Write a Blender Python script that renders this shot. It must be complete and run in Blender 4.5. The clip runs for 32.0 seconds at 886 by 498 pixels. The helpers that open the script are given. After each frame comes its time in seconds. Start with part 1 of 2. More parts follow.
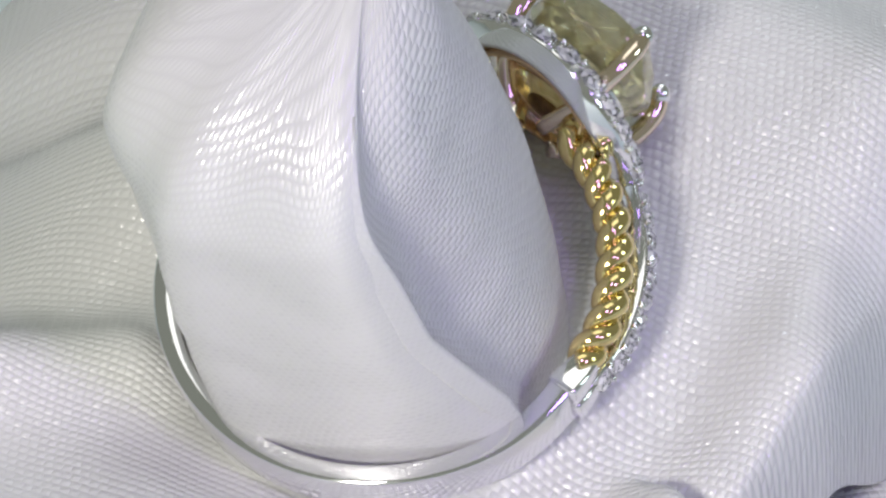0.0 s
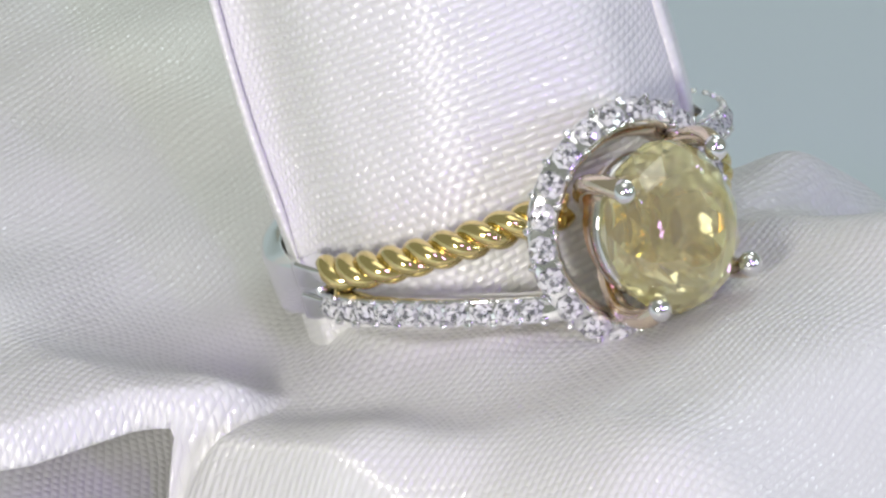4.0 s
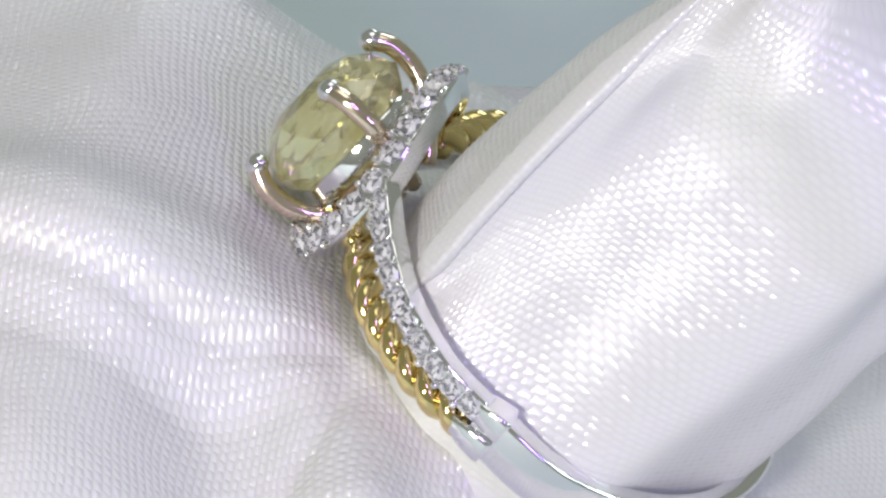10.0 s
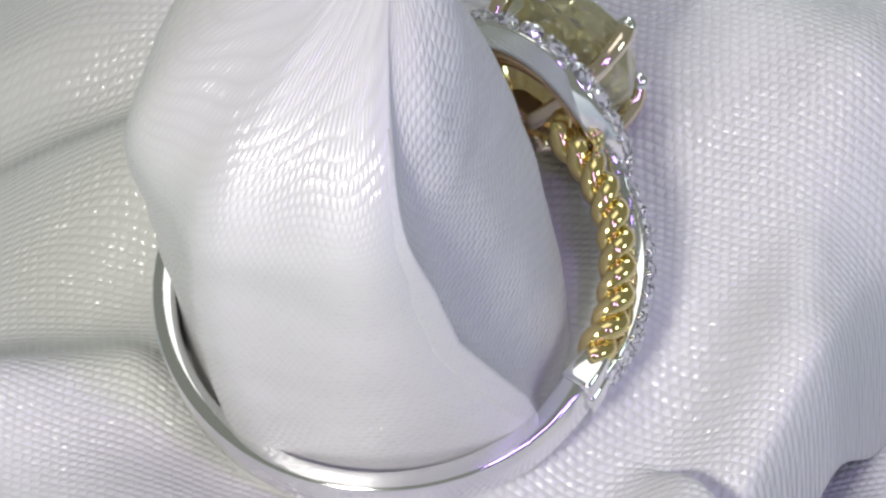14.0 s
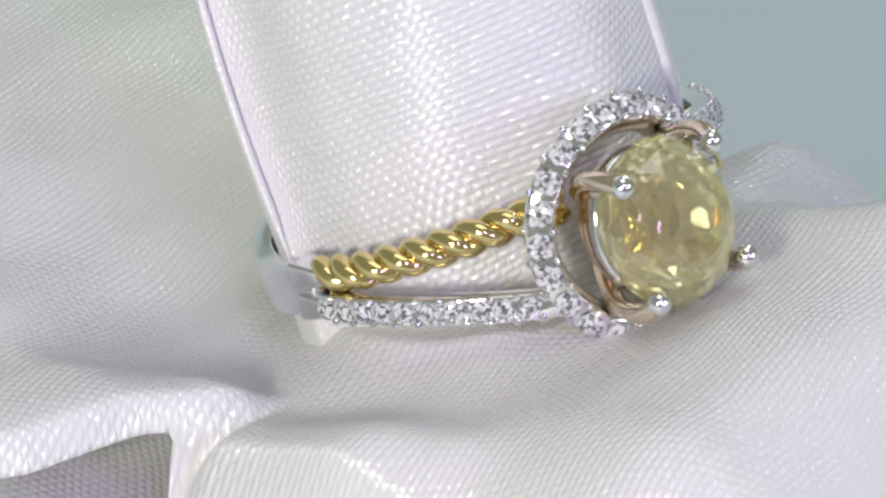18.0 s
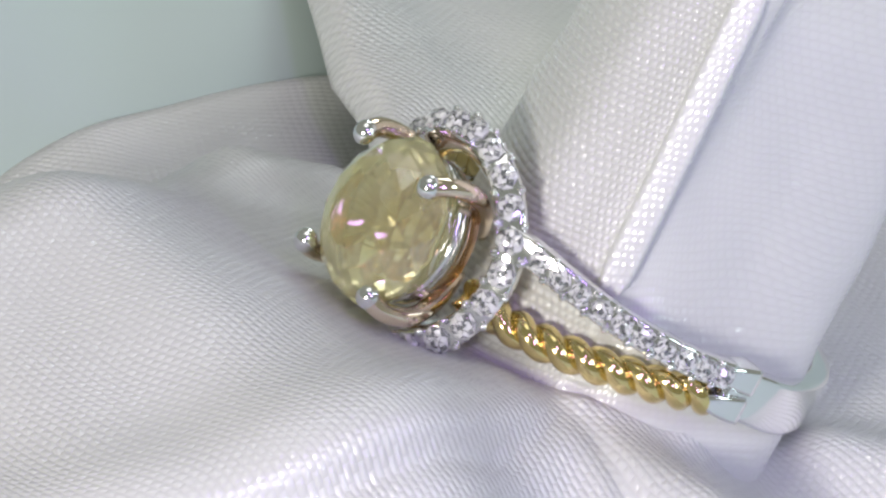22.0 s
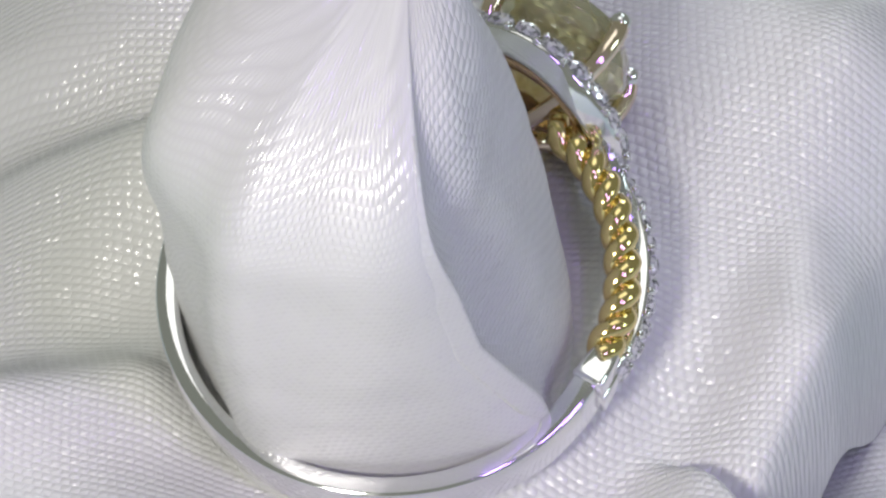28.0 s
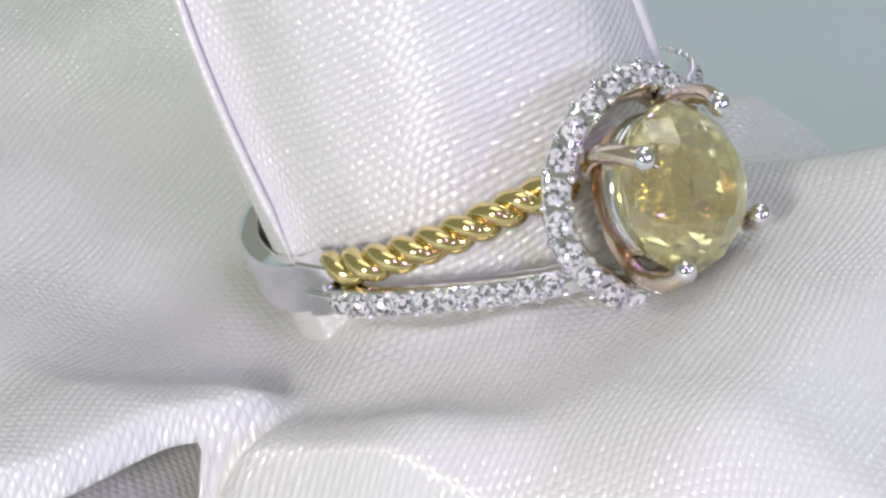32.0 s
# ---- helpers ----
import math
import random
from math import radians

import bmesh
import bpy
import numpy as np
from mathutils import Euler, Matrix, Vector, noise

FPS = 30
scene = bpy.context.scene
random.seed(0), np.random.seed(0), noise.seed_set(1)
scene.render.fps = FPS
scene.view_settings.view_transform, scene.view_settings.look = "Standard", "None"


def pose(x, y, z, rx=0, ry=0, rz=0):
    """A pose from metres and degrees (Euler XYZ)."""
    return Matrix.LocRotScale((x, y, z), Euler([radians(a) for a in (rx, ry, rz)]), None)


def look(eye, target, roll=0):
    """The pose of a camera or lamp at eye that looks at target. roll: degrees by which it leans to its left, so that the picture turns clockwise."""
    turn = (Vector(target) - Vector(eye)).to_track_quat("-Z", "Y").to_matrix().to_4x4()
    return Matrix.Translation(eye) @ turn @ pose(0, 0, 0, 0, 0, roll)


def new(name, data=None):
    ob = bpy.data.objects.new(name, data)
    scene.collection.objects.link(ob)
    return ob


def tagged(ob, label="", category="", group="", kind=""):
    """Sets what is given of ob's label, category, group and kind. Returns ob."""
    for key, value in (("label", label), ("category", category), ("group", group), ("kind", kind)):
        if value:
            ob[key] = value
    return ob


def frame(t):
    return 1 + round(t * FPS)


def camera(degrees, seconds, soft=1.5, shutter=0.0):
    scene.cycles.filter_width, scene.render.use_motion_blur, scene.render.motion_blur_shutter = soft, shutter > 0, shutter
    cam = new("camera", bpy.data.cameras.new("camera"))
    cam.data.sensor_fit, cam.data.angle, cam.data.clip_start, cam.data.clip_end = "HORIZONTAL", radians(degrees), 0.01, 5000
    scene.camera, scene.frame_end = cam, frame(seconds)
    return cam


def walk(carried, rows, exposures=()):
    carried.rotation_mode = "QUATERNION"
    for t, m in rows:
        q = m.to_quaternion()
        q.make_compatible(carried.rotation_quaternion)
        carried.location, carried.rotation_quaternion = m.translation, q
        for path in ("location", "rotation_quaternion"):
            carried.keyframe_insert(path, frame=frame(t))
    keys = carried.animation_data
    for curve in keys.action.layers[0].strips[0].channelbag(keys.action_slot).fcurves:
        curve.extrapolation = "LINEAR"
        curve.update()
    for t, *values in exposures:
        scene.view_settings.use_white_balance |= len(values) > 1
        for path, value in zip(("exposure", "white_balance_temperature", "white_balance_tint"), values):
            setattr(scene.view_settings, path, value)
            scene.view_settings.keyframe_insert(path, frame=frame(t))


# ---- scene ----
MM = 0.001

# ---- camera: a long lens that looks down on a turning stand ----
FIELD = 8.0
FOCAL = 784 / math.tan(radians(FIELD / 2))
EYE = Vector((0, -0.21656, 0.15497))
TILT, PAN, ROLL = 36.29, -0.645, 7.54


def aim(dx, dy):
    """The camera's pose with a small sway."""
    way = Vector((math.sin(radians(PAN)) * math.cos(radians(TILT)), math.cos(radians(PAN)) * math.cos(radians(TILT)), -math.sin(radians(TILT))))
    return look(EYE, EYE + way, ROLL) @ pose(0, 0, 0, math.degrees(dy / FOCAL), math.degrees(dx / FOCAL), 0)


cam = camera(FIELD, 32.0, soft=2.6)
walk(cam, [(t, aim(dx, dy)) for t, dx, dy in (
    (0, 4, 2), (1, 4, 2), (2, 6, 2), (3, 8, 6), (4, 8, 7), (5, 5, 6), (6, 7, 2), (7, 4, 3), (8, -4, 7), (9, -2, 9), (10, 4, 3),
    (11, 8, -3), (12, 7, -6), (13, 1, -5), (14, -3, -2), (15, -4, 0), (16, -5, 1), (17, -6, 1), (18, -3, 2), (19, -3, 5), (20, -7, 4),
    (21, -7, 6), (22, -4, 10), (23, -3, 6), (24, 1, -4), (25, 3, -4), (26, 2, -3), (27, 1, -3), (28, -1, -2), (29, -3, -1), (30, -5, -11),
    (31, -3, -11), (32, -1, -35))], exposures=[(0, -0.1), (1, 0.0), (4, 0.15), (5, 0.22), (6, 0.15), (7, 0.0), (9, 0.12), (10.5, -0.02), (12, -0.03), (13, -0.13), (14, -0.14), (15, -0.06), (17, 0.02), (18, 0.12), (19, 0.2), (20, 0.15), (21, 0.0), (23, 0.12), (24.5, -0.02), (26, -0.03), (27, -0.14), (28, -0.19), (29, -0.04), (32, 0.12)])

# the stand turns 25.4 degrees a second; small leads and lags at each second
LAG = (0.3, 0.1, 0.2, 0.4, 0.1, -0.2, 0.1, 0.4, 0.4, 2.2, 3.3, 3.7, 3.3, 2.7, 1.4, -0.4, -2.1, -2.8, -2.4, -2.0, -1.5, -0.9, 0.4, 1.6, 1.8,
       1.7, 1.5, 1.1, 0.2, -0.3, -0.3, 0.0, 1.7)


def turn(t):
    return -25.4 * (t - 6) + float(np.interp(t, range(33), LAG))


# ---- light ----
world = bpy.data.worlds.new("world")
scene.world = world
world.use_nodes = True
back = world.node_tree.nodes["Background"]
back.inputs["Color"].default_value = (0.945, 1.0, 0.855, 1)
back.inputs["Strength"].default_value = 0.255


def panel(name, at, to, size, watts, colour):
    lamp = bpy.data.lights.new(name, "AREA")
    lamp.shape, lamp.size, lamp.size_y = "RECTANGLE", size[0] * MM, size[1] * MM
    lamp.energy, lamp.color = watts, colour
    ob = new(name, lamp)
    ob.matrix_world = look(Vector(at) * MM, Vector(to) * MM)
    return tagged(ob, "bright panel of the light box", "lamp")


panel("panel_light", (-82, -238, 110), (0, -8, 2), (44, 44), 0.50, (1.0, 0.96, 0.90))
panel("panel_light", (46, -170, 215), (0, 0, 0), (14, 60), 0.095, (0.44, 0.24, 1.0))
panel("panel_light", (165, -190, 150), (0, 0, 0), (20, 60), 0.13, (0.46, 0.28, 1.0))
panel("panel_light", (225, -60, 130), (0, 0, 0), (50, 50), 0.10, (0.78, 1.0, 0.98))
panel("panel_light", (-20, 20, 300), (0, 0, 0), (170, 170), 0.13, (1.0, 0.99, 0.96))
panel("panel_light", (40, 190, 150), (0, 0, 0), (80, 40), 0.09, (0.86, 0.97, 1.0))

# ---- materials ----
def material(name, colour, rough, metal=0.0):
    m = bpy.data.materials.new(name)
    m.use_nodes = True
    b = m.node_tree.nodes["Principled BSDF"]
    b.inputs["Base Color"].default_value = (*colour, 1)
    b.inputs["Roughness"].default_value = rough
    b.inputs["Metallic"].default_value = metal
    return m, m.node_tree, b


def node(tree, kind, **values):
    n = tree.nodes.new(kind)
    for k, v in values.items():
        n.inputs[k.replace("_", " ")].default_value = v
    return n


def maths(tree, op, a, b=None):
    n = tree.nodes.new("ShaderNodeMath")
    n.operation = op
    for i, v in enumerate((a, b)):
        if v is None:
            continue
        if isinstance(v, (int, float)):
            n.inputs[i].default_value = v
        else:
            tree.links.new(v, n.inputs[i])
    return n.outputs[0]


def worn_metal(name, colour, rough, scale=900.0):
    """Polished metal with a faint uneven polish."""
    m, tree, b = material(name, colour, rough, 1.0)
    where = node(tree, "ShaderNodeTexCoord")
    n = node(tree, "ShaderNodeTexNoise", Scale=scale, Detail=3.0)
    tree.links.new(where.outputs["Object"], n.inputs["Vector"])
    r = node(tree, "ShaderNodeMapRange")
    r.inputs["To Min"].default_value, r.inputs["To Max"].default_value = rough * 0.6, rough * 1.7
    tree.links.new(n.outputs["Fac"], r.inputs["Value"])
    tree.links.new(r.outputs["Result"], b.inputs["Roughness"])
    bump = node(tree, "ShaderNodeBump", Strength=0.05, Distance=0.0001)
    tree.links.new(n.outputs["Fac"], bump.inputs["Height"])
    tree.links.new(bump.outputs["Normal"], b.inputs["Normal"])
    return m


def satin(name, colour, weave=0.5, front=None):
    """White satin: a soft body under glossy thread floats in staggered rows, each lying a little differently (u and v in millimetres)."""
    m, tree, b = material(name, colour, 0.36)
    uv = node(tree, "ShaderNodeUVMap")
    cut = node(tree, "ShaderNodeSeparateXYZ")
    wave = node(tree, "ShaderNodeTexNoise", Scale=0.12, Detail=1.0)
    tree.links.new(uv.outputs["UV"], wave.inputs["Vector"])
    tree.links.new(uv.outputs["UV"], cut.inputs["Vector"])
    drift = maths(tree, "MULTIPLY", wave.outputs["Fac"], 2.0)
    u = maths(tree, "ADD", cut.outputs["X"], drift)
    v = maths(tree, "SUBTRACT", maths(tree, "SUBTRACT", cut.outputs["Y"], drift), maths(tree, "MULTIPLY", u, 0.18))
    rows = maths(tree, "DIVIDE", v, 0.36)
    row = maths(tree, "FLOOR", rows)
    cols = maths(tree, "ADD", maths(tree, "DIVIDE", u, 0.42), maths(tree, "MULTIPLY", row, 0.42))
    col = maths(tree, "FLOOR", cols)
    across = maths(tree, "SINE", maths(tree, "MULTIPLY", maths(tree, "SUBTRACT", rows, row), math.pi))
    along_it = maths(tree, "SINE", maths(tree, "MULTIPLY", maths(tree, "SUBTRACT", cols, col), math.pi))
    high = maths(tree, "MULTIPLY", across, maths(tree, "POWER", along_it, 0.6))
    fine = node(tree, "ShaderNodeTexNoise", Scale=5.0, Detail=4.0)
    tree.links.new(uv.outputs["UV"], fine.inputs["Vector"])
    height = maths(tree, "ADD", high, maths(tree, "MULTIPLY", fine.outputs["Fac"], 0.4))
    patch = node(tree, "ShaderNodeTexNoise", Scale=0.07, Detail=2.0)
    tree.links.new(uv.outputs["UV"], patch.inputs["Vector"])
    part_of = node(tree, "ShaderNodeMapRange")
    part_of.inputs["From Min"].default_value, part_of.inputs["From Max"].default_value = 0.38, 0.58
    part_of.inputs["To Min"].default_value, part_of.inputs["To Max"].default_value = 0.55 * weave, 1.15 * weave
    tree.links.new(patch.outputs["Fac"], part_of.inputs["Value"])
    strength = part_of.outputs["Result"]
    if front:
        # the outer layer, from u = front on, is a looser weave than the taut inner one
        loose = node(tree, "ShaderNodeMapRange")
        loose.inputs["From Min"].default_value, loose.inputs["From Max"].default_value = front - 1.2, front + 1.2
        loose.inputs["To Min"].default_value, loose.inputs["To Max"].default_value = 0.15, 0.55
        tree.links.new(cut.outputs["X"], loose.inputs["Value"])
        strength = loose.outputs["Result"]
    bump = node(tree, "ShaderNodeBump", Distance=0.00010)
    tree.links.new(maths(tree, "MULTIPLY", strength, 0.85), bump.inputs["Strength"])
    tree.links.new(height, bump.inputs["Height"])
    tree.links.new(bump.outputs["Normal"], b.inputs["Normal"])
    # every float is tipped its own way and flashes on its own
    cell = node(tree, "ShaderNodeCombineXYZ")
    tree.links.new(col, cell.inputs["X"])
    tree.links.new(row, cell.inputs["Y"])
    chance = node(tree, "ShaderNodeTexWhiteNoise")
    tree.links.new(cell.outputs["Vector"], chance.inputs["Vector"])
    middle = node(tree, "ShaderNodeVectorMath")
    middle.operation = "SUBTRACT"
    middle.inputs[1].default_value = (0.5, 0.5, 0.5)
    tree.links.new(chance.outputs["Color"], middle.inputs[0])
    tip = node(tree, "ShaderNodeVectorMath")
    tip.operation = "SCALE"
    tree.links.new(middle.outputs["Vector"], tip.inputs[0])
    tree.links.new(maths(tree, "MULTIPLY", strength, 1.0), tip.inputs["Scale"])
    shiny = node(tree, "ShaderNodeBump", Distance=0.00010)
    tree.links.new(maths(tree, "MULTIPLY", strength, 2.0), shiny.inputs["Strength"])
    tree.links.new(height, shiny.inputs["Height"])
    tipped = node(tree, "ShaderNodeVectorMath")
    tipped.operation = "ADD"
    tree.links.new(shiny.outputs["Normal"], tipped.inputs[0])
    tree.links.new(tip.outputs["Vector"], tipped.inputs[1])
    unit = node(tree, "ShaderNodeVectorMath")
    unit.operation = "NORMALIZE"
    tree.links.new(tipped.outputs["Vector"], unit.inputs[0])
    tree.links.new(unit.outputs["Vector"], b.inputs["Coat Normal"])
    # floats painted a little paler than the gaps, imitating part of their glint
    pale = node(tree, "ShaderNodeMix")
    pale.data_type = "RGBA"
    pale.inputs["A"].default_value = (*(c0 * 0.91 for c0 in colour), 1)
    pale.inputs["B"].default_value = (*(min(0.92, c0 * 1.07) for c0 in colour), 1)
    tree.links.new(high, pale.inputs["Factor"])
    tree.links.new(pale.outputs["Result"], b.inputs["Base Color"])
    rough = node(tree, "ShaderNodeMapRange")
    rough.inputs["To Min"].default_value, rough.inputs["To Max"].default_value = 0.46, 0.38
    tree.links.new(high, rough.inputs["Value"])
    tree.links.new(rough.outputs["Result"], b.inputs["Roughness"])
    b.inputs["IOR"].default_value = 1.75
    b.inputs["Anisotropic Rotation"].default_value = 0.25
    b.inputs["Anisotropic"].default_value = 1.0
    along = node(tree, "ShaderNodeTangent")
    along.direction_type = "UV_MAP"
    tree.links.new(along.outputs["Tangent"], b.inputs["Tangent"])
    tree.links.new(maths(tree, "ADD", maths(tree, "MULTIPLY", high, 0.75), 0.05), b.inputs["Coat Weight"])
    b.inputs["Coat Roughness"].default_value = 0.20
    b.inputs["Coat IOR"].default_value = 2.1
    b.inputs["Sheen Weight"].default_value = 0.15
    return m


SATIN = satin("satin", (0.68, 0.68, 0.67), 0.48)
ROLLED = satin("rolled_satin", (0.675, 0.675, 0.67), 0.28, 35.8)
SILVER = worn_metal("white_gold", (0.84, 0.84, 0.85), 0.07)
GOLD = worn_metal("yellow_gold", (0.80, 0.65, 0.30), 0.1)
# white gold of the claws, with their rosy reflections put into the colour
WARM = worn_metal("claw_reflection_tint", (0.82, 0.69, 0.55), 0.1)
DULL = worn_metal("brown_backing", (0.30, 0.19, 0.08), 0.55)
# rose-brown colour stands in for yellow gold reflected in the setting's inner parts
ROSE = worn_metal("reflected_gold_tint", (0.66, 0.46, 0.29), 0.2)


def gem(name, colour, ior, rough=0.0):
    m, tree, b = material(name, colour, rough)
    b.inputs["Transmission Weight"].default_value = 1.0
    b.inputs["IOR"].default_value = ior
    return m, tree, b


def diamond():
    """Clear stones; each facet's random dark-to-white colour imitates light thrown back from inside."""
    m, tree, b = gem("diamond", (0.95, 0.96, 0.98), 2.2)
    b.inputs["Transmission Weight"].default_value = 0.3
    b.inputs["Coat Weight"].default_value = 0.7
    b.inputs["Coat IOR"].default_value = 2.0
    b.inputs["Coat Roughness"].default_value = 0.0
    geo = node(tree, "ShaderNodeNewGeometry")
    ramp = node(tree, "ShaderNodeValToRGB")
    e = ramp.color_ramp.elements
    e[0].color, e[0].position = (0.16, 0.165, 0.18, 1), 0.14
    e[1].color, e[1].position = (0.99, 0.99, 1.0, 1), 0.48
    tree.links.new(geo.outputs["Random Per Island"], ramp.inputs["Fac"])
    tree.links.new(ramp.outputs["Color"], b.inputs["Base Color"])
    return m


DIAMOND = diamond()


def sapphire():
    m, tree, b = gem("yellow_sapphire", (0.86, 0.80, 0.42), 1.77, 0.01)
    b.inputs["Transmission Weight"].default_value = 0.83
    b.inputs["Coat Weight"].default_value = 0.8
    b.inputs["Coat Roughness"].default_value = 0.0
    where = node(tree, "ShaderNodeTexCoord")
    n = node(tree, "ShaderNodeTexNoise", Scale=420.0, Detail=5.0, Roughness=0.65)
    tree.links.new(where.outputs["Object"], n.inputs["Vector"])
    ramp = node(tree, "ShaderNodeValToRGB")
    ramp.color_ramp.elements[0].color = (0.80, 0.72, 0.28, 1)
    ramp.color_ramp.elements[1].color = (1.0, 0.99, 0.64, 1)
    ramp.color_ramp.elements[0].position, ramp.color_ramp.elements[1].position = 0.3, 0.62
    tree.links.new(n.outputs["Fac"], ramp.inputs["Fac"])
    # brown painted into the deep part imitates the gold setting mirrored at the culet
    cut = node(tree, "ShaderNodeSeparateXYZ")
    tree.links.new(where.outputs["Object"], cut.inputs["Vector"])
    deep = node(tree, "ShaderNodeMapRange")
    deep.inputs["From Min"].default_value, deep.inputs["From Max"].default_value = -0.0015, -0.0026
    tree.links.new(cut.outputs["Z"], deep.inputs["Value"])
    painted_reflection = node(tree, "ShaderNodeMix")
    painted_reflection.data_type = "RGBA"
    painted_reflection.inputs["B"].default_value = (0.60, 0.39, 0.12, 1)
    tree.links.new(deep.outputs["Result"], painted_reflection.inputs["Factor"])
    tree.links.new(ramp.outputs["Color"], painted_reflection.inputs["A"])
    tree.links.new(painted_reflection.outputs["Result"], b.inputs["Base Color"])
    return m


SAPPHIRE = sapphire()
TABLE = material("table_top", (0.53, 0.62, 0.605), 0.7)[0]

# ---- mesh helpers (millimetres) ----
def mesh_of(name, verts, faces, smooth=True, uvs=None):
    me = bpy.data.meshes.new(name)
    me.from_pydata([tuple(c * MM for c in v) for v in verts], [], faces)
    if smooth:
        me.polygons.foreach_set("use_smooth", [True] * len(me.polygons))
    if uvs is not None:
        layer = me.uv_layers.new(name="UVMap")
        idx = np.empty(len(me.loops), dtype=np.int32)
        me.loops.foreach_get("vertex_index", idx)
        layer.data.foreach_set("uv", np.asarray(uvs, dtype=np.float32)[idx].ravel())
    me.update()
    return me


def part(name, me, mat, parent, label=""):
    """One mesh object under a thing or a part."""
    ob = new(name, me)
    if not me.materials:
        me.materials.append(mat)
    ob.parent = parent
    if label:
        ob["label"] = label
    return ob


def frames_along(pts, up):
    """Tangent, side and up at each point of a line; up is a function of the index."""
    out = []
    n = len(pts)
    for i in range(n):
        t = (pts[min(i + 1, n - 1)] - pts[max(i - 1, 0)]).normalized()
        u = up(i)
        u = (u - t * u.dot(t)).normalized()
        out.append((t, t.cross(u), u))
    return out


def sweep(name, pts, up, profile, closed=False, caps=True, smooth=True):
    """Sweep profile(i) -> [(side, up), ...] along the points."""
    n = len(pts)
    if closed:
        fr = []
        for i in range(n):
            t = (pts[(i + 1) % n] - pts[i - 1]).normalized()
            u = up(i)
            u = (u - t * u.dot(t)).normalized()
            fr.append((t, t.cross(u), u))
    else:
        fr = frames_along(pts, up)
    verts, faces = [], []
    k = len(profile(0))
    for i in range(n):
        _, sd, u = fr[i]
        verts += [pts[i] + sd * a + u * b for a, b in profile(i)]
    for i in range(n if closed else n - 1):
        for j in range(k):
            a, b = i * k + j, i * k + (j + 1) % k
            c, d = ((i + 1) % n) * k + (j + 1) % k, ((i + 1) % n) * k + j
            faces.append((a, b, c, d))
    if caps and not closed:
        faces += [tuple(range(k))[::-1], tuple(range((n - 1) * k, n * k))]
    return mesh_of(name, verts, faces, smooth)


def rounded(w, h, r, steps=3):
    """A rounded rectangle of half width w and half height h."""
    out = []
    for cx, cy, a0 in ((w - r, h - r, 0), (r - w, h - r, 90), (r - w, r - h, 180), (w - r, r - h, 270)):
        for s in range(steps + 1):
            a = radians(a0 + 90 * s / steps)
            out.append((cx + r * math.cos(a), cy + r * math.sin(a)))
    return out


def circle(r, n=12):
    return [(r * math.cos(2 * math.pi * j / n), r * math.sin(2 * math.pi * j / n)) for j in range(n)]


def spline(ctrl, n):
    """n points on a Catmull-Rom line through the control points."""
    c = [Vector(p) for p in ctrl]
    c = [2 * c[0] - c[1]] + c + [2 * c[-1] - c[-2]]
    m = len(c) - 3
    out = []
    for i in range(n):
        x = i / (n - 1) * m
        j = min(int(x), m - 1)
        t = x - j
        p0, p1, p2, p3 = c[j:j + 4]
        out.append(0.5 * (2 * p1 + (p2 - p0) * t + (2 * p0 - 5 * p1 + 4 * p2 - p3) * t * t + (3 * p1 - p0 - 3 * p2 + p3) * t ** 3))
    return out


def ball(name, r, seg=10, rings=6, stretch=1.0):
    bm = bmesh.new()
    bmesh.ops.create_uvsphere(bm, u_segments=seg, v_segments=rings, radius=r * MM)
    for v in bm.verts:
        v.co.z *= stretch
    for f in bm.faces:
        f.smooth = True
    me = bpy.data.meshes.new(name)
    bm.to_mesh(me)
    bm.free()
    return me


def cut_stone(name, rings, sides, rx=1.0, ry=1.0, twist=True):
    """A faceted stone: rings of (radius, height), each turned half a step from the last, closed by a table and a culet."""
    verts, faces = [], []
    for i, (r, h) in enumerate(rings):
        for j in range(sides):
            a = 2 * math.pi * (j + (0.5 * (i % 2) if twist else 0)) / sides
            verts.append((r * rx * math.cos(a), r * ry * math.sin(a), h))
    for i in range(len(rings) - 1):
        o = i % 2 if twist else 0
        for j in range(sides):
            a, b = i * sides + j, i * sides + (j + 1) % sides
            c, d = (i + 1) * sides + j, (i + 1) * sides + (j + 1) % sides
            if twist:
                if o == 0:
                    faces += [(a, c, b)[::-1], (b, c, d)[::-1]]
                else:
                    faces += [(a, c, d)[::-1], (a, d, b)[::-1]]
            else:
                faces.append((a, b, d, c))
    faces.append(tuple(range(sides))[::-1])
    verts.append((0, 0, rings[-1][1] - rings[-1][0] * 0.9))
    last = (len(rings) - 1) * sides
    for j in range(sides):
        faces.append((last + j, last + (j + 1) % sides, len(verts) - 1)[::-1])
    me = mesh_of(name, verts, faces, False)
    bm = bmesh.new()
    bm.from_mesh(me)
    bmesh.ops.recalc_face_normals(bm, faces=bm.faces)
    bm.to_mesh(me)
    bm.free()
    return me


def brilliant(name, rings, sides):
    """A small cut stone whose facets are each a little out of true, so that they flash one by one."""
    src = cut_stone(name + "_plan", rings, sides)
    rnd = random.Random(len(name) * 7 + sides)
    verts, faces = [], []
    for f in src.polygons:
        tilt = [Vector((rnd.uniform(-1, 1), rnd.uniform(-1, 1), rnd.uniform(-1, 1))) * 0.05 for _ in f.vertices]
        faces.append(tuple(range(len(verts), len(verts) + len(f.vertices))))
        verts += [src.vertices[i].co / MM + d for i, d in zip(f.vertices, tilt)]
    return mesh_of(name, verts, faces, False)

# ---- the ring: x to the side, -y to the head, z along the finger ----
RING = Matrix(((0.98807, 0.15293, -0.01829), (-0.12201, 0.84963, 0.51307), (0.09401, -0.50472, 0.85815))).to_4x4()
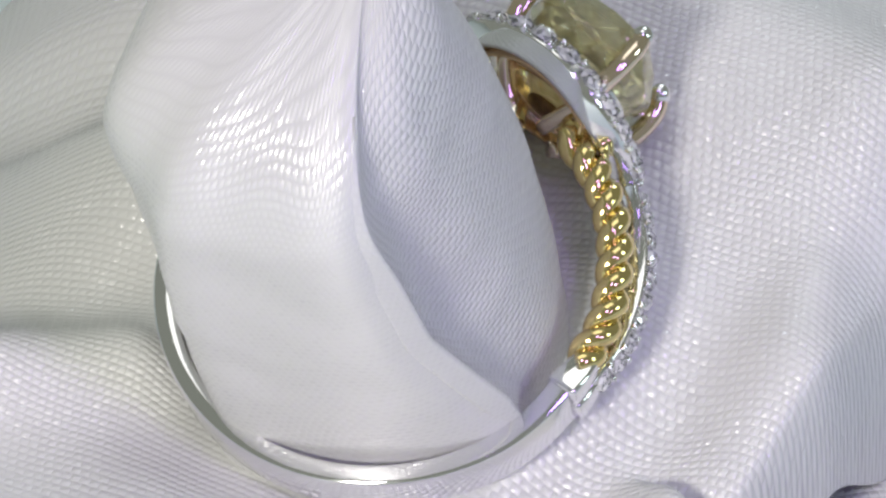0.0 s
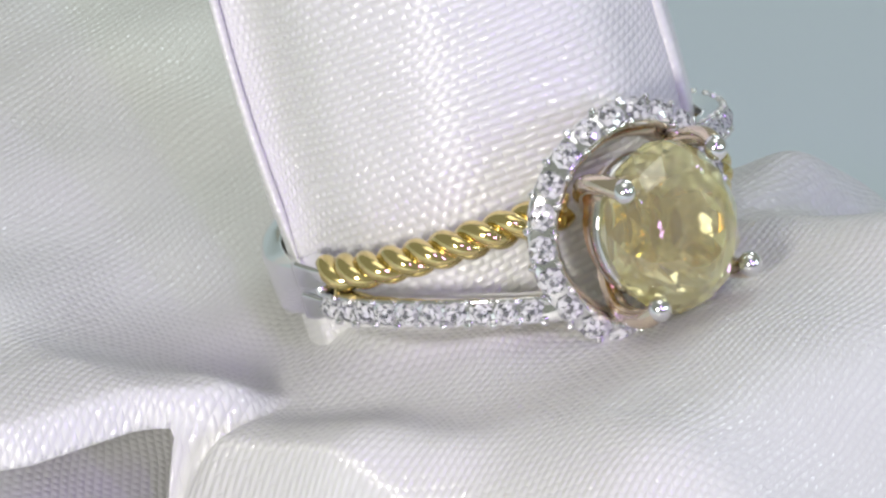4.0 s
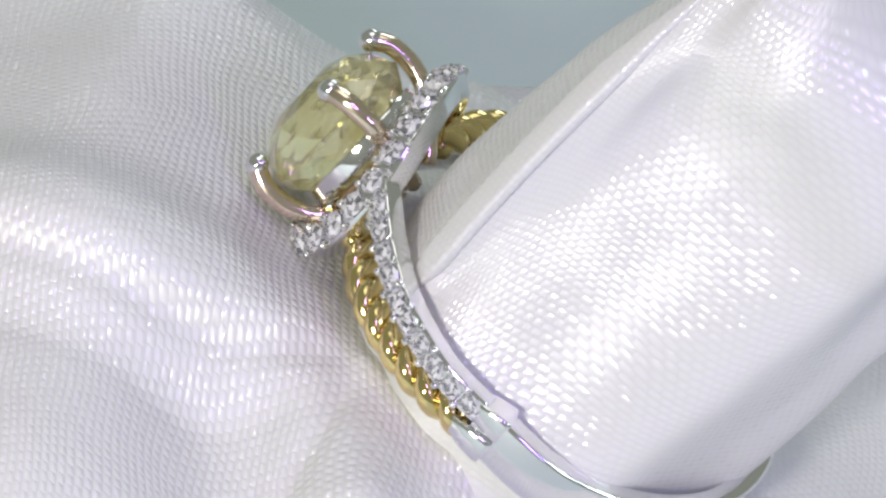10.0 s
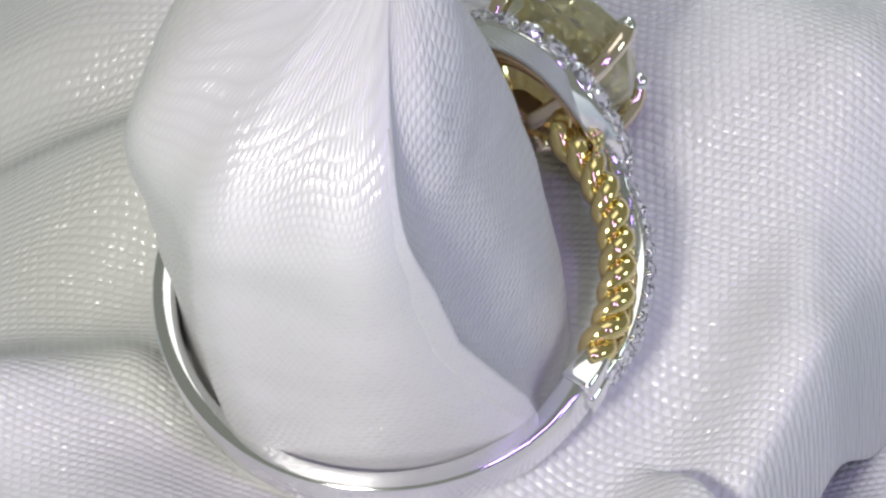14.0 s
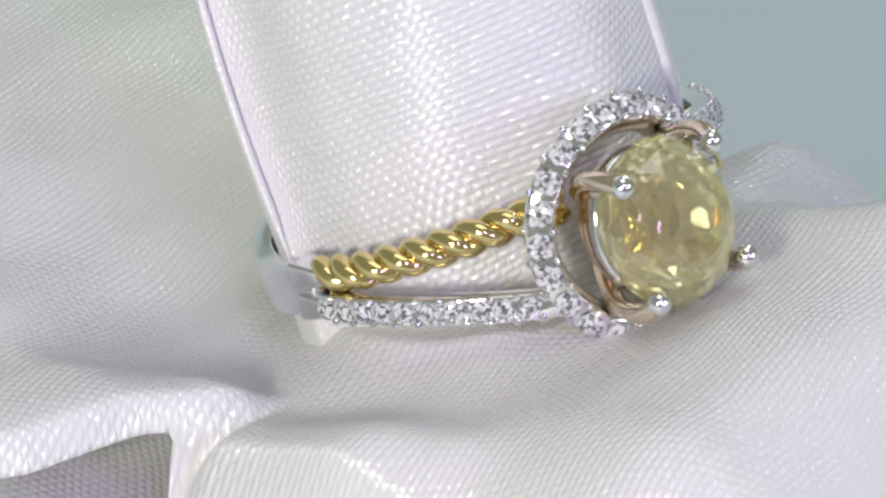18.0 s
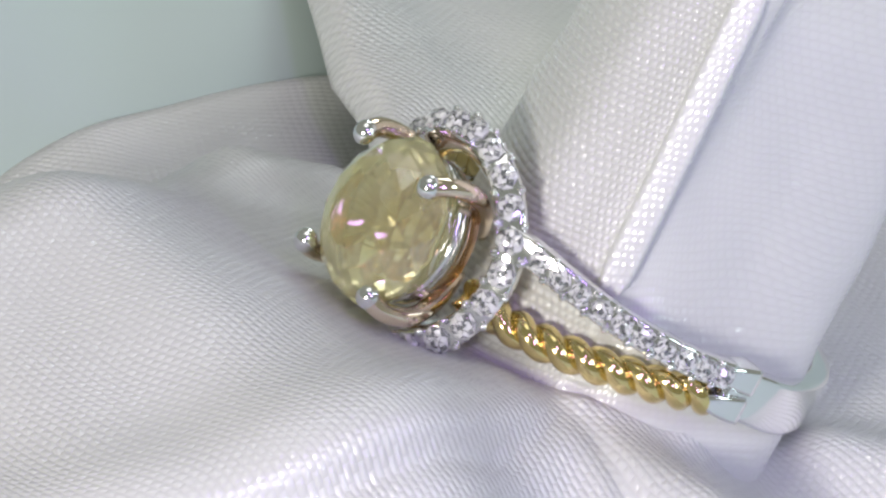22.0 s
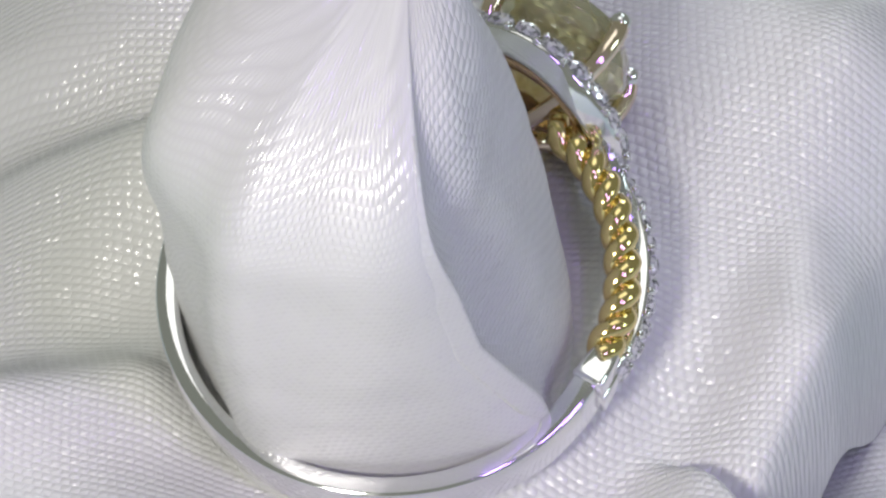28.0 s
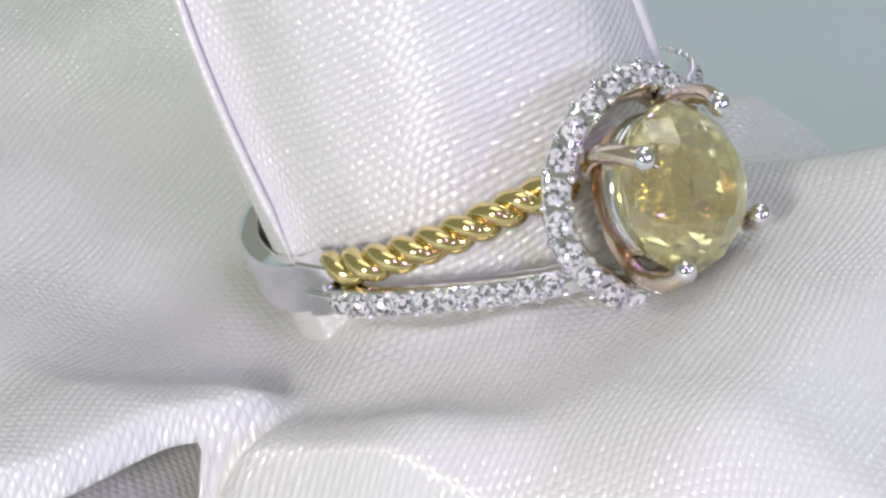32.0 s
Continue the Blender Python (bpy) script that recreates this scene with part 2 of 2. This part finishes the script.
RING.translation = Vector((3.04, 3.15, -4.65)) * MM
HEAD = Matrix.Rotation(radians(90), 4, "X")      # a stone's own z turned to -y


def rim(phi, r, z):
    """A point on the ring: phi degrees from the head towards +x."""
    y = -r * math.cos(radians(phi))
    return Vector((r * math.sin(radians(phi)), y, z + 0.042 * (y + 11)))   # the shank leans a little from the head


def halo_point(a):
    z = 4.45 * math.sin(a)
    return Vector((4.3 * math.cos(a), -9.5 - 0.8 * (z / 4.45) ** 2, z))


def spread(pts, step, first, last):
    """Points at even steps along a line, with the way of the line."""
    out, d, nxt = [], 0.0, first
    total = sum((b - a).length for a, b in zip(pts, pts[1:]))
    for a, b in zip(pts, pts[1:]):
        w = (b - a).length
        while d + w >= nxt and nxt <= total - last:
            out.append((a.lerp(b, (nxt - d) / w), (b - a).normalized()))
            nxt += step
        d += w
    return out


def seat(p, out, along):
    """A pose at p with z along out and x along the line."""
    z = out.normalized()
    x = (along - z * along.dot(z)).normalized()
    m = Matrix((x, z.cross(x), z)).transposed().to_4x4()
    m.translation = p * MM
    return m


def step(t):
    t = min(1.0, max(0.0, t))
    return t * t * (3 - 2 * t)


def make_ring():
    ring = tagged(new("ring"), "white and yellow gold ring with a yellow stone and diamonds", "ring")
    # shank
    pts = [rim(a, 9.5 + 0.6 * max(0.0, -math.cos(radians(a))), -(0.3 + 0.2 * math.sin(radians(a)) ** 2) * step(min(a - 86, 274 - a) / 30)) for a in np.linspace(86, 274, 90)]

    def prof(i):
        e = abs(i - 44.5) / 44.5
        return rounded(1.2 - 0.12 * e ** 4, 0.48 + 0.1 * e ** 3, 0.2)
    part("shank", sweep("shank", pts, lambda i: Vector((pts[i].x, pts[i].y, 0)), prof), SILVER, ring, "plain polished white gold band")
    stone_small = brilliant("diamond", [(0.13, 0.27), (0.28, 0.23), (0.42, 0.14), (0.52, 0.0), (0.28, -0.26)], 8)
    stone_halo = brilliant("halo_diamond", [(0.14, 0.31), (0.32, 0.27), (0.50, 0.18), (0.61, 0.0), (0.32, -0.3)], 8)
    bead = ball("bead", 0.19, 10, 6)
    for side in (1, -1):
        def flip(v):
            lean_z = 0.042 * (v.y + 11)
            return Vector((v.x * side, v.y, (v.z - lean_z) * side + lean_z))
        # diamond branch
        line = [flip(p) for p in spline([rim(86, 9.7, 0.62), rim(72, 9.9, 0.75), rim(55, 10.0, 1.05), rim(40, 10.1, 1.5), rim(28, 10.3, 1.9), rim(20, 10.6, 2.0)], 48)]
        branch = part("diamond_shoulder", sweep("diamond_shoulder", line, lambda i: Vector((line[i].x, line[i].y, 0)), lambda i: rounded(0.60, 0.46, 0.14)), SILVER, ring, "white gold shoulder set with a row of diamonds")
        for p, w in spread(line, 1.02, 0.55, 1.2):
            out = Vector((p.x, p.y, 0)).normalized()
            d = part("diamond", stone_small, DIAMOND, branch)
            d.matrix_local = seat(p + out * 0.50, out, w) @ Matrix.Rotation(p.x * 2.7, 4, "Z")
            across = w.cross(out)
            for q in (-1, 1):
                b = part("bead", bead, SILVER, branch)
                b.matrix_local = seat(p + out * 0.52 + w * 0.5 + across * 0.5 * q, out, w)
        # pointed tines of the shank over the ends of both shoulders
        for z0, tip in ((0.68, 79.0), (-0.68, 78.0)):
            tine = [flip(rim(a, 9.62, z0)) for a in np.linspace(93, tip, 14)]
            part("shank_tine", sweep("shank_tine", tine, lambda i: Vector((tine[i].x, tine[i].y, 0)), lambda i: [(u * (1 - 0.9 * (i / 13) ** 2), v * (1 - 0.5 * (i / 13) ** 2)) for u, v in rounded(0.62, 0.72, 0.2)]), SILVER, ring)
        # rope
        core = [flip(p) for p in spline([rim(85, 9.45, -0.65), rim(70, 9.5, -0.85), rim(50, 9.35, -1.2), rim(32, 9.2, -1.45), rim(14, 9.1, -1.4)], 200)]
        rope = part("rope_shoulder", sweep("rope_core", core, lambda i: Vector((core[i].x, core[i].y, 0)), lambda i: circle(0.35, 8)), GOLD, ring, "twisted yellow gold rope shoulder")
        for s in range(2):
            def up(i):
                return Vector((core[i].x, core[i].y, 0))
            fr = frames_along(core, up)
            strand = []
            run = 0.0
            for i, p in enumerate(core):
                if i:
                    run += (core[i] - core[i - 1]).length
                a = -2 * math.pi * (s / 2 + run / 2.5)
                strand.append(p + fr[i][1] * 0.36 * math.cos(a) + fr[i][2] * 0.36 * math.sin(a))
            part("strand", sweep("strand", strand, up, lambda i: circle(0.47, 12)), GOLD, rope)
    # halo: its set face leans outwards
    loop = [halo_point(2 * math.pi * i / 96) for i in range(96)]
    out0 = Vector((0, -1, 0))

    def lean(p):
        return (Vector((p.x, 0, p.z)).normalized() * 0.62 + out0 * 0.78).normalized()
    halo = part("halo", sweep("halo", loop, lambda i: lean(loop[i]), lambda i: rounded(0.64, 0.62, 0.24), closed=True), SILVER, ring, "white gold halo set with diamonds")
    for k in range(22):
        a = 2 * math.pi * (k + 0.5) / 22
        p, w = halo_point(a), (halo_point(a + 0.02) - halo_point(a - 0.02)).normalized()
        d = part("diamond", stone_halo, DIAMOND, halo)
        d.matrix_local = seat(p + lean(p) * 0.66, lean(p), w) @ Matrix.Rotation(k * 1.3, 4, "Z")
        p2 = halo_point(a + math.pi / 22)
        r = lean(p2).cross(w)
        for q in (-1, 1):
            b = part("bead", bead, SILVER, halo)
            b.matrix_local = seat(p2 + lean(p2) * 0.68 + r * 0.58 * q, lean(p2), w)
    # gallery, prongs, stone
    rail = [Vector((2.3 * math.cos(2 * math.pi * i / 48), -10.2, 2.6 * math.sin(2 * math.pi * i / 48))) for i in range(48)]
    part("gallery_rail", sweep("gallery_rail", rail, lambda i: out0, lambda i: rounded(0.22, 0.32, 0.12), closed=True), ROSE, ring, "gallery rail under the stone, rose-tinted for reflected gold")
    # dull brown pad added behind the stone so that its centre looks darker
    base = ball("stone_backing", 0.95, 24, 10, 0.3)
    part("stone_backing", base, DULL, ring, "dull brownish pad added to darken the stone from behind").matrix_local = Matrix.Translation(Vector((0, -9.7, 0)) * MM) @ HEAD
    collar = [Vector((2.72 * math.cos(2 * math.pi * i / 56), -11.15, 3.05 * math.sin(2 * math.pi * i / 56))) for i in range(56)]
    part("collar", sweep("collar", collar, lambda i: out0, lambda i: rounded(0.16, 0.42, 0.12), closed=True), SILVER, ring, "polished white gold collar under the stone")
    inner = [Vector((3.62 * math.cos(2 * math.pi * i / 72), -9.2 - 0.7 * math.sin(2 * math.pi * i / 72) ** 2, 3.76 * math.sin(2 * math.pi * i / 72))) for i in range(72)]
    part("halo_lining", sweep("halo_lining", inner, lambda i: out0, lambda i: rounded(0.08, 0.3, 0.07), closed=True), ROSE, ring, "rose-tinted inner wall of the halo")
    for sx in (-1, 1):
        for sz in (-1, 1):
            line = spline([(0.9 * sx, -8.6, 1.0 * sz), (1.9 * sx, -9.8, 2.0 * sz), (2.6 * sx, -11.4, 2.85 * sz), (2.72 * sx, -13.0, 2.95 * sz), (2.45 * sx, -13.9, 2.6 * sz)], 22)
            prong = part("prong", sweep("prong", line, lambda i: Vector((0, 0, 1)), lambda i: circle(0.38 + 0.06 * step(i / 16), 12)), WARM, ring, "white gold claw, coloured warm for its rosy reflections")
            tip = part("prong_tip", ball("prong_tip", 0.5, 14, 9, 1.1), SILVER, prong)
            tip.matrix_local = Matrix.Translation(line[-1] * MM)
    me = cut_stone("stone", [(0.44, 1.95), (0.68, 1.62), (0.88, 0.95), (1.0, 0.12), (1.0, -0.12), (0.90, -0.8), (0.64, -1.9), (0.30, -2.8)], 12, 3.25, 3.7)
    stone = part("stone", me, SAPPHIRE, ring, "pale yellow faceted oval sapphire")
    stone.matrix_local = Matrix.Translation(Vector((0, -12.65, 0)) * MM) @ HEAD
    return ring


ring = make_ring()

# ---- cloth ----
CENTRE = Vector((3.04, 3.15, -4.65))
AXIS = Vector((-0.01829, 0.51307, 0.85815))


def hump(d, w):
    return math.exp(-(d / w) ** 2)


def smax(a, b, k):
    return 0.5 * (a + b + math.sqrt((a - b) ** 2 + k * k))


def smin(a, b, k):
    return 0.5 * (a + b - math.sqrt((a - b) ** 2 + k * k))


def line_hump(x, y, a, b, w):
    """A ridge of width w along the stretch from a to b."""
    dx, dy = b[0] - a[0], b[1] - a[1]
    t = min(1.0, max(0.0, ((x - a[0]) * dx + (y - a[1]) * dy) / (dx * dx + dy * dy)))
    return hump(math.hypot(x - a[0] - t * dx, y - a[1] - t * dy), w)


FLOOR = -15.0


def ground_height(x, y):
    """The draped sheet: a slope up to a front fold, a left fold, a right fold and a crease between them."""
    z = smax(-7.4 - 0.598 * y + 0.02 * x, -11.2, 1.6)
    z = smin(z, 2.4 + 0.30 * (y + 15), 2.2)
    # crease between the front fold and the right fold
    crease = 9.0 + 0.62 * max(0.0, -3.3 - y) - 0.024 * max(0.0, -3.3 - y) ** 2
    d = x - crease
    reach = step((-1.0 - y) / 6)
    z += reach * 1.1 * hump(d + 2.8, 3.4)
    if d > -1.6:
        z -= reach * (2.6 * step((d + 1.6) / 4.6) + 0.05 * max(0.0, d - 3) ** 1.5)
    z += 1.7 * line_hump(x, y, (13, -4), (16, -2.3), 3.2) - 1.1 * line_hump(x, y, (15, -9), (25, -4), 3.0) - 0.6 * line_hump(x, y, (13, 4), (26, 12), 3.2)
    z += 2.0 * line_hump(x, y, (12.6, 9.5), (20, 16), 3.0)
    # sharp creases that run out from the ring
    z -= reach * 0.5 * hump(d, 0.6) + 0.5 * line_hump(x, y, (10, -3.8), (19, -5.6), 0.6)
    # left edge of the front fold: a valley by the ring, a crest, then a steep drop
    z -= 0.4 * line_hump(x, y, (-9.5, 1), (-9, -10), 2.6)
    z += 0.7 * line_hump(x, y, (-12.4, 1.5), (-11.5, -7), 2.2)
    z -= 0.11 * max(0.0, -7.5 - x) ** 2 * step((-3 - y) / 8)
    # left fold with its crest along the notch
    wide = step((y - 5) / 6)
    w = step((-8.0 - x + 3.5 * wide) / (4 + 7 * wide))
    if w > 0:
        edge = 4.2 + 0.34 * max(0.0, -11 - x) + 0.25 * max(0.0, -20 - x) - 1.2 * step((x + 16) / 4)
        e = y - edge
        left = -8.2 - 0.9 * hump(e - 8, 5.0) + 0.6 * hump(e - 1.8, 2.4) - 0.15 * max(0.0, e - 5) - 0.10 * max(0.0, -15 - x)
        left -= 0.9 * max(0.0, 1.4 - e) ** 2
        front = z - 2.0 * max(0.0, -13.5 - x) ** 2 - 1.2 * max(0.0, y - 2.6) ** 1.8
        z = z * (1 - w) + w * smax(max(left, FLOOR - 4), max(front, FLOOR - 4), 0.5 + 2.0 * step((e - 1) / 4))
    # soft ripples
    z += 0.15 * math.sin(0.31 * x + 0.5 * y + 1.0) * math.sin(0.42 * y - 0.2 * x) + 0.35 * noise.noise((x * 0.07, y * 0.07, 3.1))
    # far rim
    r = math.hypot(x - 2, y + 2)
    z -= 0.012 * max(0.0, r - 27) ** 2 + 0.13 * max(0.0, x - 16.5) ** 1.7 * step((y + 9) / 8) + 0.08 * max(0.0, x - 20) ** 1.7 * (1 - step((y + 9) / 8))
    return max(z, FLOOR - 2.5)


UNRING = RING.to_3x3().inverted()


def gathered(x, y, z):
    """The sheet drawn up to the roll just under the ring, in short creases."""
    q = UNRING @ (Vector((x, y, z)) - CENTRE)
    far = math.hypot(q.x, q.y)
    if far > 18 or far < 4:
        return z
    az = math.atan2(q.y, q.x)
    brim = -2.2 - 1.4 * max(0.0, -math.sin(az)) ** 2
    w = math.exp(-max(0.0, far - 8.6) / 1.7)
    lift = max(0.0, brim - q.z)
    return z + w * min(lift, 5.0) / 0.858 + 0.22 * w * math.sin(7 * az + 1.5 * math.sin(3 * az)) * step(lift / 2)


def notch(x, y):
    """Above zero in the gap between the edges of the left and the front fold, where a lower layer shows."""
    edge = 4.2 + 0.34 * max(0.0, -11 - x) + 0.25 * max(0.0, -20 - x) - 1.2 * step((x + 16) / 4)
    fall = 2.0 * max(0.0, -13.5 - x) ** 2 + 1.2 * max(0.0, y - 2.6) ** 1.8
    return min(edge + 0.15 - y, 0.35 * (fall - 6.0))


def make_ground_cloth():
    n, size = 460, 100.0
    verts, faces, uvs, cuts = [], [], [], []
    for j in range(n + 1):
        for i in range(n + 1):
            x, y = (i / n - 0.5) * size, (j / n - 0.5) * size
            verts.append((x, y, gathered(x, y, ground_height(x, y))))
            uvs.append((x, y))
            cuts.append(notch(x, y))
    new_at = {}

    def between(a, b):
        """The point of the sheet's edge on the line from a to b."""
        key = (min(a, b), max(a, b))
        if key not in new_at:
            t = cuts[a] / (cuts[a] - cuts[b])
            new_at[key] = len(verts)
            verts.append(tuple(p + t * (q - p) for p, q in zip(verts[a], verts[b])))
            uvs.append(verts[-1][:2])
        return new_at[key]

    for j in range(n):
        for i in range(n):
            a = j * (n + 1) + i
            face = (a, a + 1, a + n + 2, a + n + 1)
            if all(cuts[k] <= 0 for k in face):
                faces.append(face)
            elif any(cuts[k] < 0 for k in face):
                out = []
                for p, q in zip(face, face[1:] + face[:1]):
                    if cuts[p] <= 0:
                        out.append(p)
                    if (cuts[p] <= 0) != (cuts[q] <= 0):
                        out.append(between(p, q))
                if len(out) > 2:
                    faces.append(tuple(out))
    used = sorted({k for f in faces for k in f})
    at = {k: i for i, k in enumerate(used)}
    ob = new("cloth", mesh_of("cloth", [verts[k] for k in used], [tuple(at[k] for k in f) for f in faces], True, [uvs[k] for k in used]))
    ob.data.materials.append(SATIN)
    thick = ob.modifiers.new("thickness", "SOLIDIFY")
    thick.thickness, thick.offset = 0.25 * MM, -1.0
    # the lower layer that lies in the gap
    verts, faces, uvs, m = [], [], [], 90
    for j in range(m + 1):
        for i in range(m + 1):
            x, y = -17 + 46 * (i / m - 0.5), 2 + 46 * (j / m - 0.5)
            verts.append((x, y, FLOOR + 0.9 + 0.8 * noise.noise((x * 0.13, y * 0.13, 8.0)) + 0.015 * (y - 4) - 3.2 * step((math.hypot((x + 16) * 1.1, (y - 2) * 0.8) - 12.5) / 4)))
            uvs.append((x * 0.8 + y * 0.6, y * 0.8 - x * 0.6))
    faces = [(a, a + 1, a + m + 2, a + m + 1) for j in range(m) for a in range(j * (m + 1), j * (m + 1) + m)]
    part("under_layer", mesh_of("under_layer", verts, faces, True, uvs), SATIN, ob, "lower layer of the satin, in shade")
    return tagged(ob, "white satin cloth gathered in folds round the ring", "cloth")


def away(a, b):
    """Degrees from b to a, from -180 to 180."""
    return (a - b + 180) % 360 - 180


ROLL_TOP = 24.2
ROLL_TIP = -4.6
FLAT = Vector((0.978, -0.098, 0.186))      # the flat side of the roll faces this way
# lines that run up the roll: for heights 0, 11 and 20 the degrees round it and the radius
RAILS = (((-42, 8.9), (-46, 9.1), (-50, 8.0)), ((-34, 9.0), (-37, 8.5), (-40, 7.6)), ((-22, 9.4), (-22, 9.0), (-28, 7.8)), ((-2, 9.4), (0, 9.2), (2, 7.6)),
         ((27, 9.9), (33, 9.8), (46, 8.8)), ((44, 9.2), (52, 9.1), (62, 8.7)), ((66, 9.1), (69, 8.9), (74, 8.4)), ((84, 10.0), (85, 10.2), (88, 9.1)), ((100, 9.4), (100, 9.2), (102, 8.3)),
         ((124, 9.0), (116, 9.0), (117, 8.2)), ((150, 9.1), (133, 9.2), (131, 8.6)), ((166, 9.1), (147, 9.0), (143, 8.4)), ((172, 8.2), (152, 7.5), (152, 6.5)),
         ((198, 7.6), (186, 6.6), (178, 5.8)), ((234, 6.7), (234, 6.6), (230, 5.6)), ((280, 7.9), (280, 7.8), (276, 5.9)), ((303, 8.5), (303, 8.6), (297, 6.8)))


def roll_ring(n, count):
    """One cross-section of the roll at height n: a smooth closed line through the rails."""
    pts = []
    for low, mid, high in RAILS:
        az = float(np.interp(n, (0, 11, 20), (low[0], mid[0], high[0])))
        q = min(max(n, 0.0), 20.0)
        k = ((q - 11) * (q - 20) / 220, q * (q - 20) / -99, q * (q - 11) / 180)
        r = low[1] * k[0] + mid[1] * k[1] + high[1] * k[2]
        # a rounded end
        f = max(0.0, 1 - (max(0.0, n - 17.5) / (ROLL_TOP - 17.5)) ** 2.8) ** 0.42
        r *= 1 + (0.11 * max(0.0, math.sin(radians(az))) ** 0.5 - 0.04) * step((1.6 - n) / 3)
        p = Vector((r * f * math.cos(radians(az)), r * f * math.sin(radians(az)) + ROLL_TIP * (1 - f), n))
        d = p.dot(FLAT)
        proud = step((-33 - away(az, 0)) / 8) if away(az, 0) < 0 else 0.0      # the lip beside the flat stands clear of it
        p.x += (1 - proud) * (smin(d, 8.2 + 1.6 * (1 - step((n + 1) / 4)) + 0.3 * max(0.0, n - 14.5) ** 1.3, 0.9) - d) / FLAT.x
        pts.append(p)
    m = len(pts)
    out = []
    for i in range(count):
        x = i / count * m
        j, t = int(x), x - int(x)
        p0, p1, p2, p3 = (pts[(j + d) % m] for d in (-1, 0, 1, 2))
        out.append(0.5 * (2 * p1 + (p2 - p0) * t + (2 * p0 - 5 * p1 + 4 * p2 - p3) * t * t + (3 * p1 - p0 - 3 * p2 + p3) * t ** 3))
    return out


def rail_line(k, n0, n1, out, steps=40):
    """Points up the roll along one rail, stood off by out."""
    pts = []
    for n in np.linspace(n0, n1, steps):
        ring_pts = roll_ring(float(n), len(RAILS))
        p = ring_pts[k]
        pts.append(p + Vector((p.x, p.y, 0)).normalized() * out)
    return pts


def make_roll():
    cols = 270
    roll = tagged(new("satin_roll"), "rolled white satin pushed up through the ring", "cloth")
    levels = [float(n) for n in np.linspace(-8, 17.5, 85)] + [17.5 + (ROLL_TOP - 17.5) * (1 - (1 - k / 70) ** 2.2) for k in range(1, 70)]
    verts, faces, uvs = [], [], []
    for n in levels:
        pts = roll_ring(n, cols)
        # the taut back and its flat side bend softly
        for _ in range(2):
            soft = [sum((pts[(i + d) % cols] for d in range(-5, 6)), Vector()) / 11 for i in range(cols)]
            pts = [p.lerp(q, step((i - 50) / 12) * step((165 - i) / 10)) for i, (p, q) in enumerate(zip(pts, soft))]
        for i, p in enumerate(pts):
            p = p + Vector((p.x, p.y, 0)).normalized() * 0.12 * noise.noise(p * 0.35) * step((n - 2) / 4) * step((28 - n) / 3)
            verts.append(p)
            uvs.append((54.0 * i / cols, n))
    for j in range(len(levels) - 1):
        for i in range(cols):
            a, b = j * cols + i, j * cols + (i + 1) % cols
            faces.append((a, b, b + cols, a + cols))
    faces.append(tuple(range(len(verts) - cols, len(verts))))
    part("roll_body", mesh_of("roll_body", verts, faces, True, uvs), ROLLED, roll)
    for k, n0, n1, w, h in ((11, 1.0, 23.0, 0.6, 0.2), (0, 0.6, 22.0, 0.7, 0.32)):
        line = rail_line(k, n0, n1, 0.02)
        me = sweep("hem", line, lambda i: Vector((line[i].x, line[i].y, 0)), lambda i: [(u * min(1.0, (39 - i) / 14 + 0.08, i / 6 + 0.3), v * min(1.0, (39 - i) / 14 + 0.08, i / 6 + 0.3)) for u, v in rounded(w, h, h * 0.95, 5)])
        layer = me.uv_layers.new(name="UVMap")
        for lp, at in zip(me.loops, layer.data):
            q = me.vertices[lp.vertex_index].co / MM
            at.uv = (q.x + q.y, q.z)
        part("hem", me, ROLLED, roll, "turned edge of the satin")
    return roll


cloth = make_ground_cloth()
roll = make_roll()
me = mesh_of("table_top", [(-450, -450, FLOOR), (450, -450, FLOOR), (450, 450, FLOOR), (-450, 450, FLOOR)], [(0, 1, 2, 3)], False)
table = tagged(new("ground", me), kind="structure")
me.materials.append(TABLE)


def motions():
    """Ring and cloth turn together on the stand."""
    rows = [(k * 0.5, pose(0, 0, 0, 0, 0, turn(k * 0.5))) for k in range(65)]
    walk(cloth, rows)
    walk(roll, [(t, m @ RING) for t, m in rows])
    walk(ring, [(t, m @ RING) for t, m in rows])


motions()
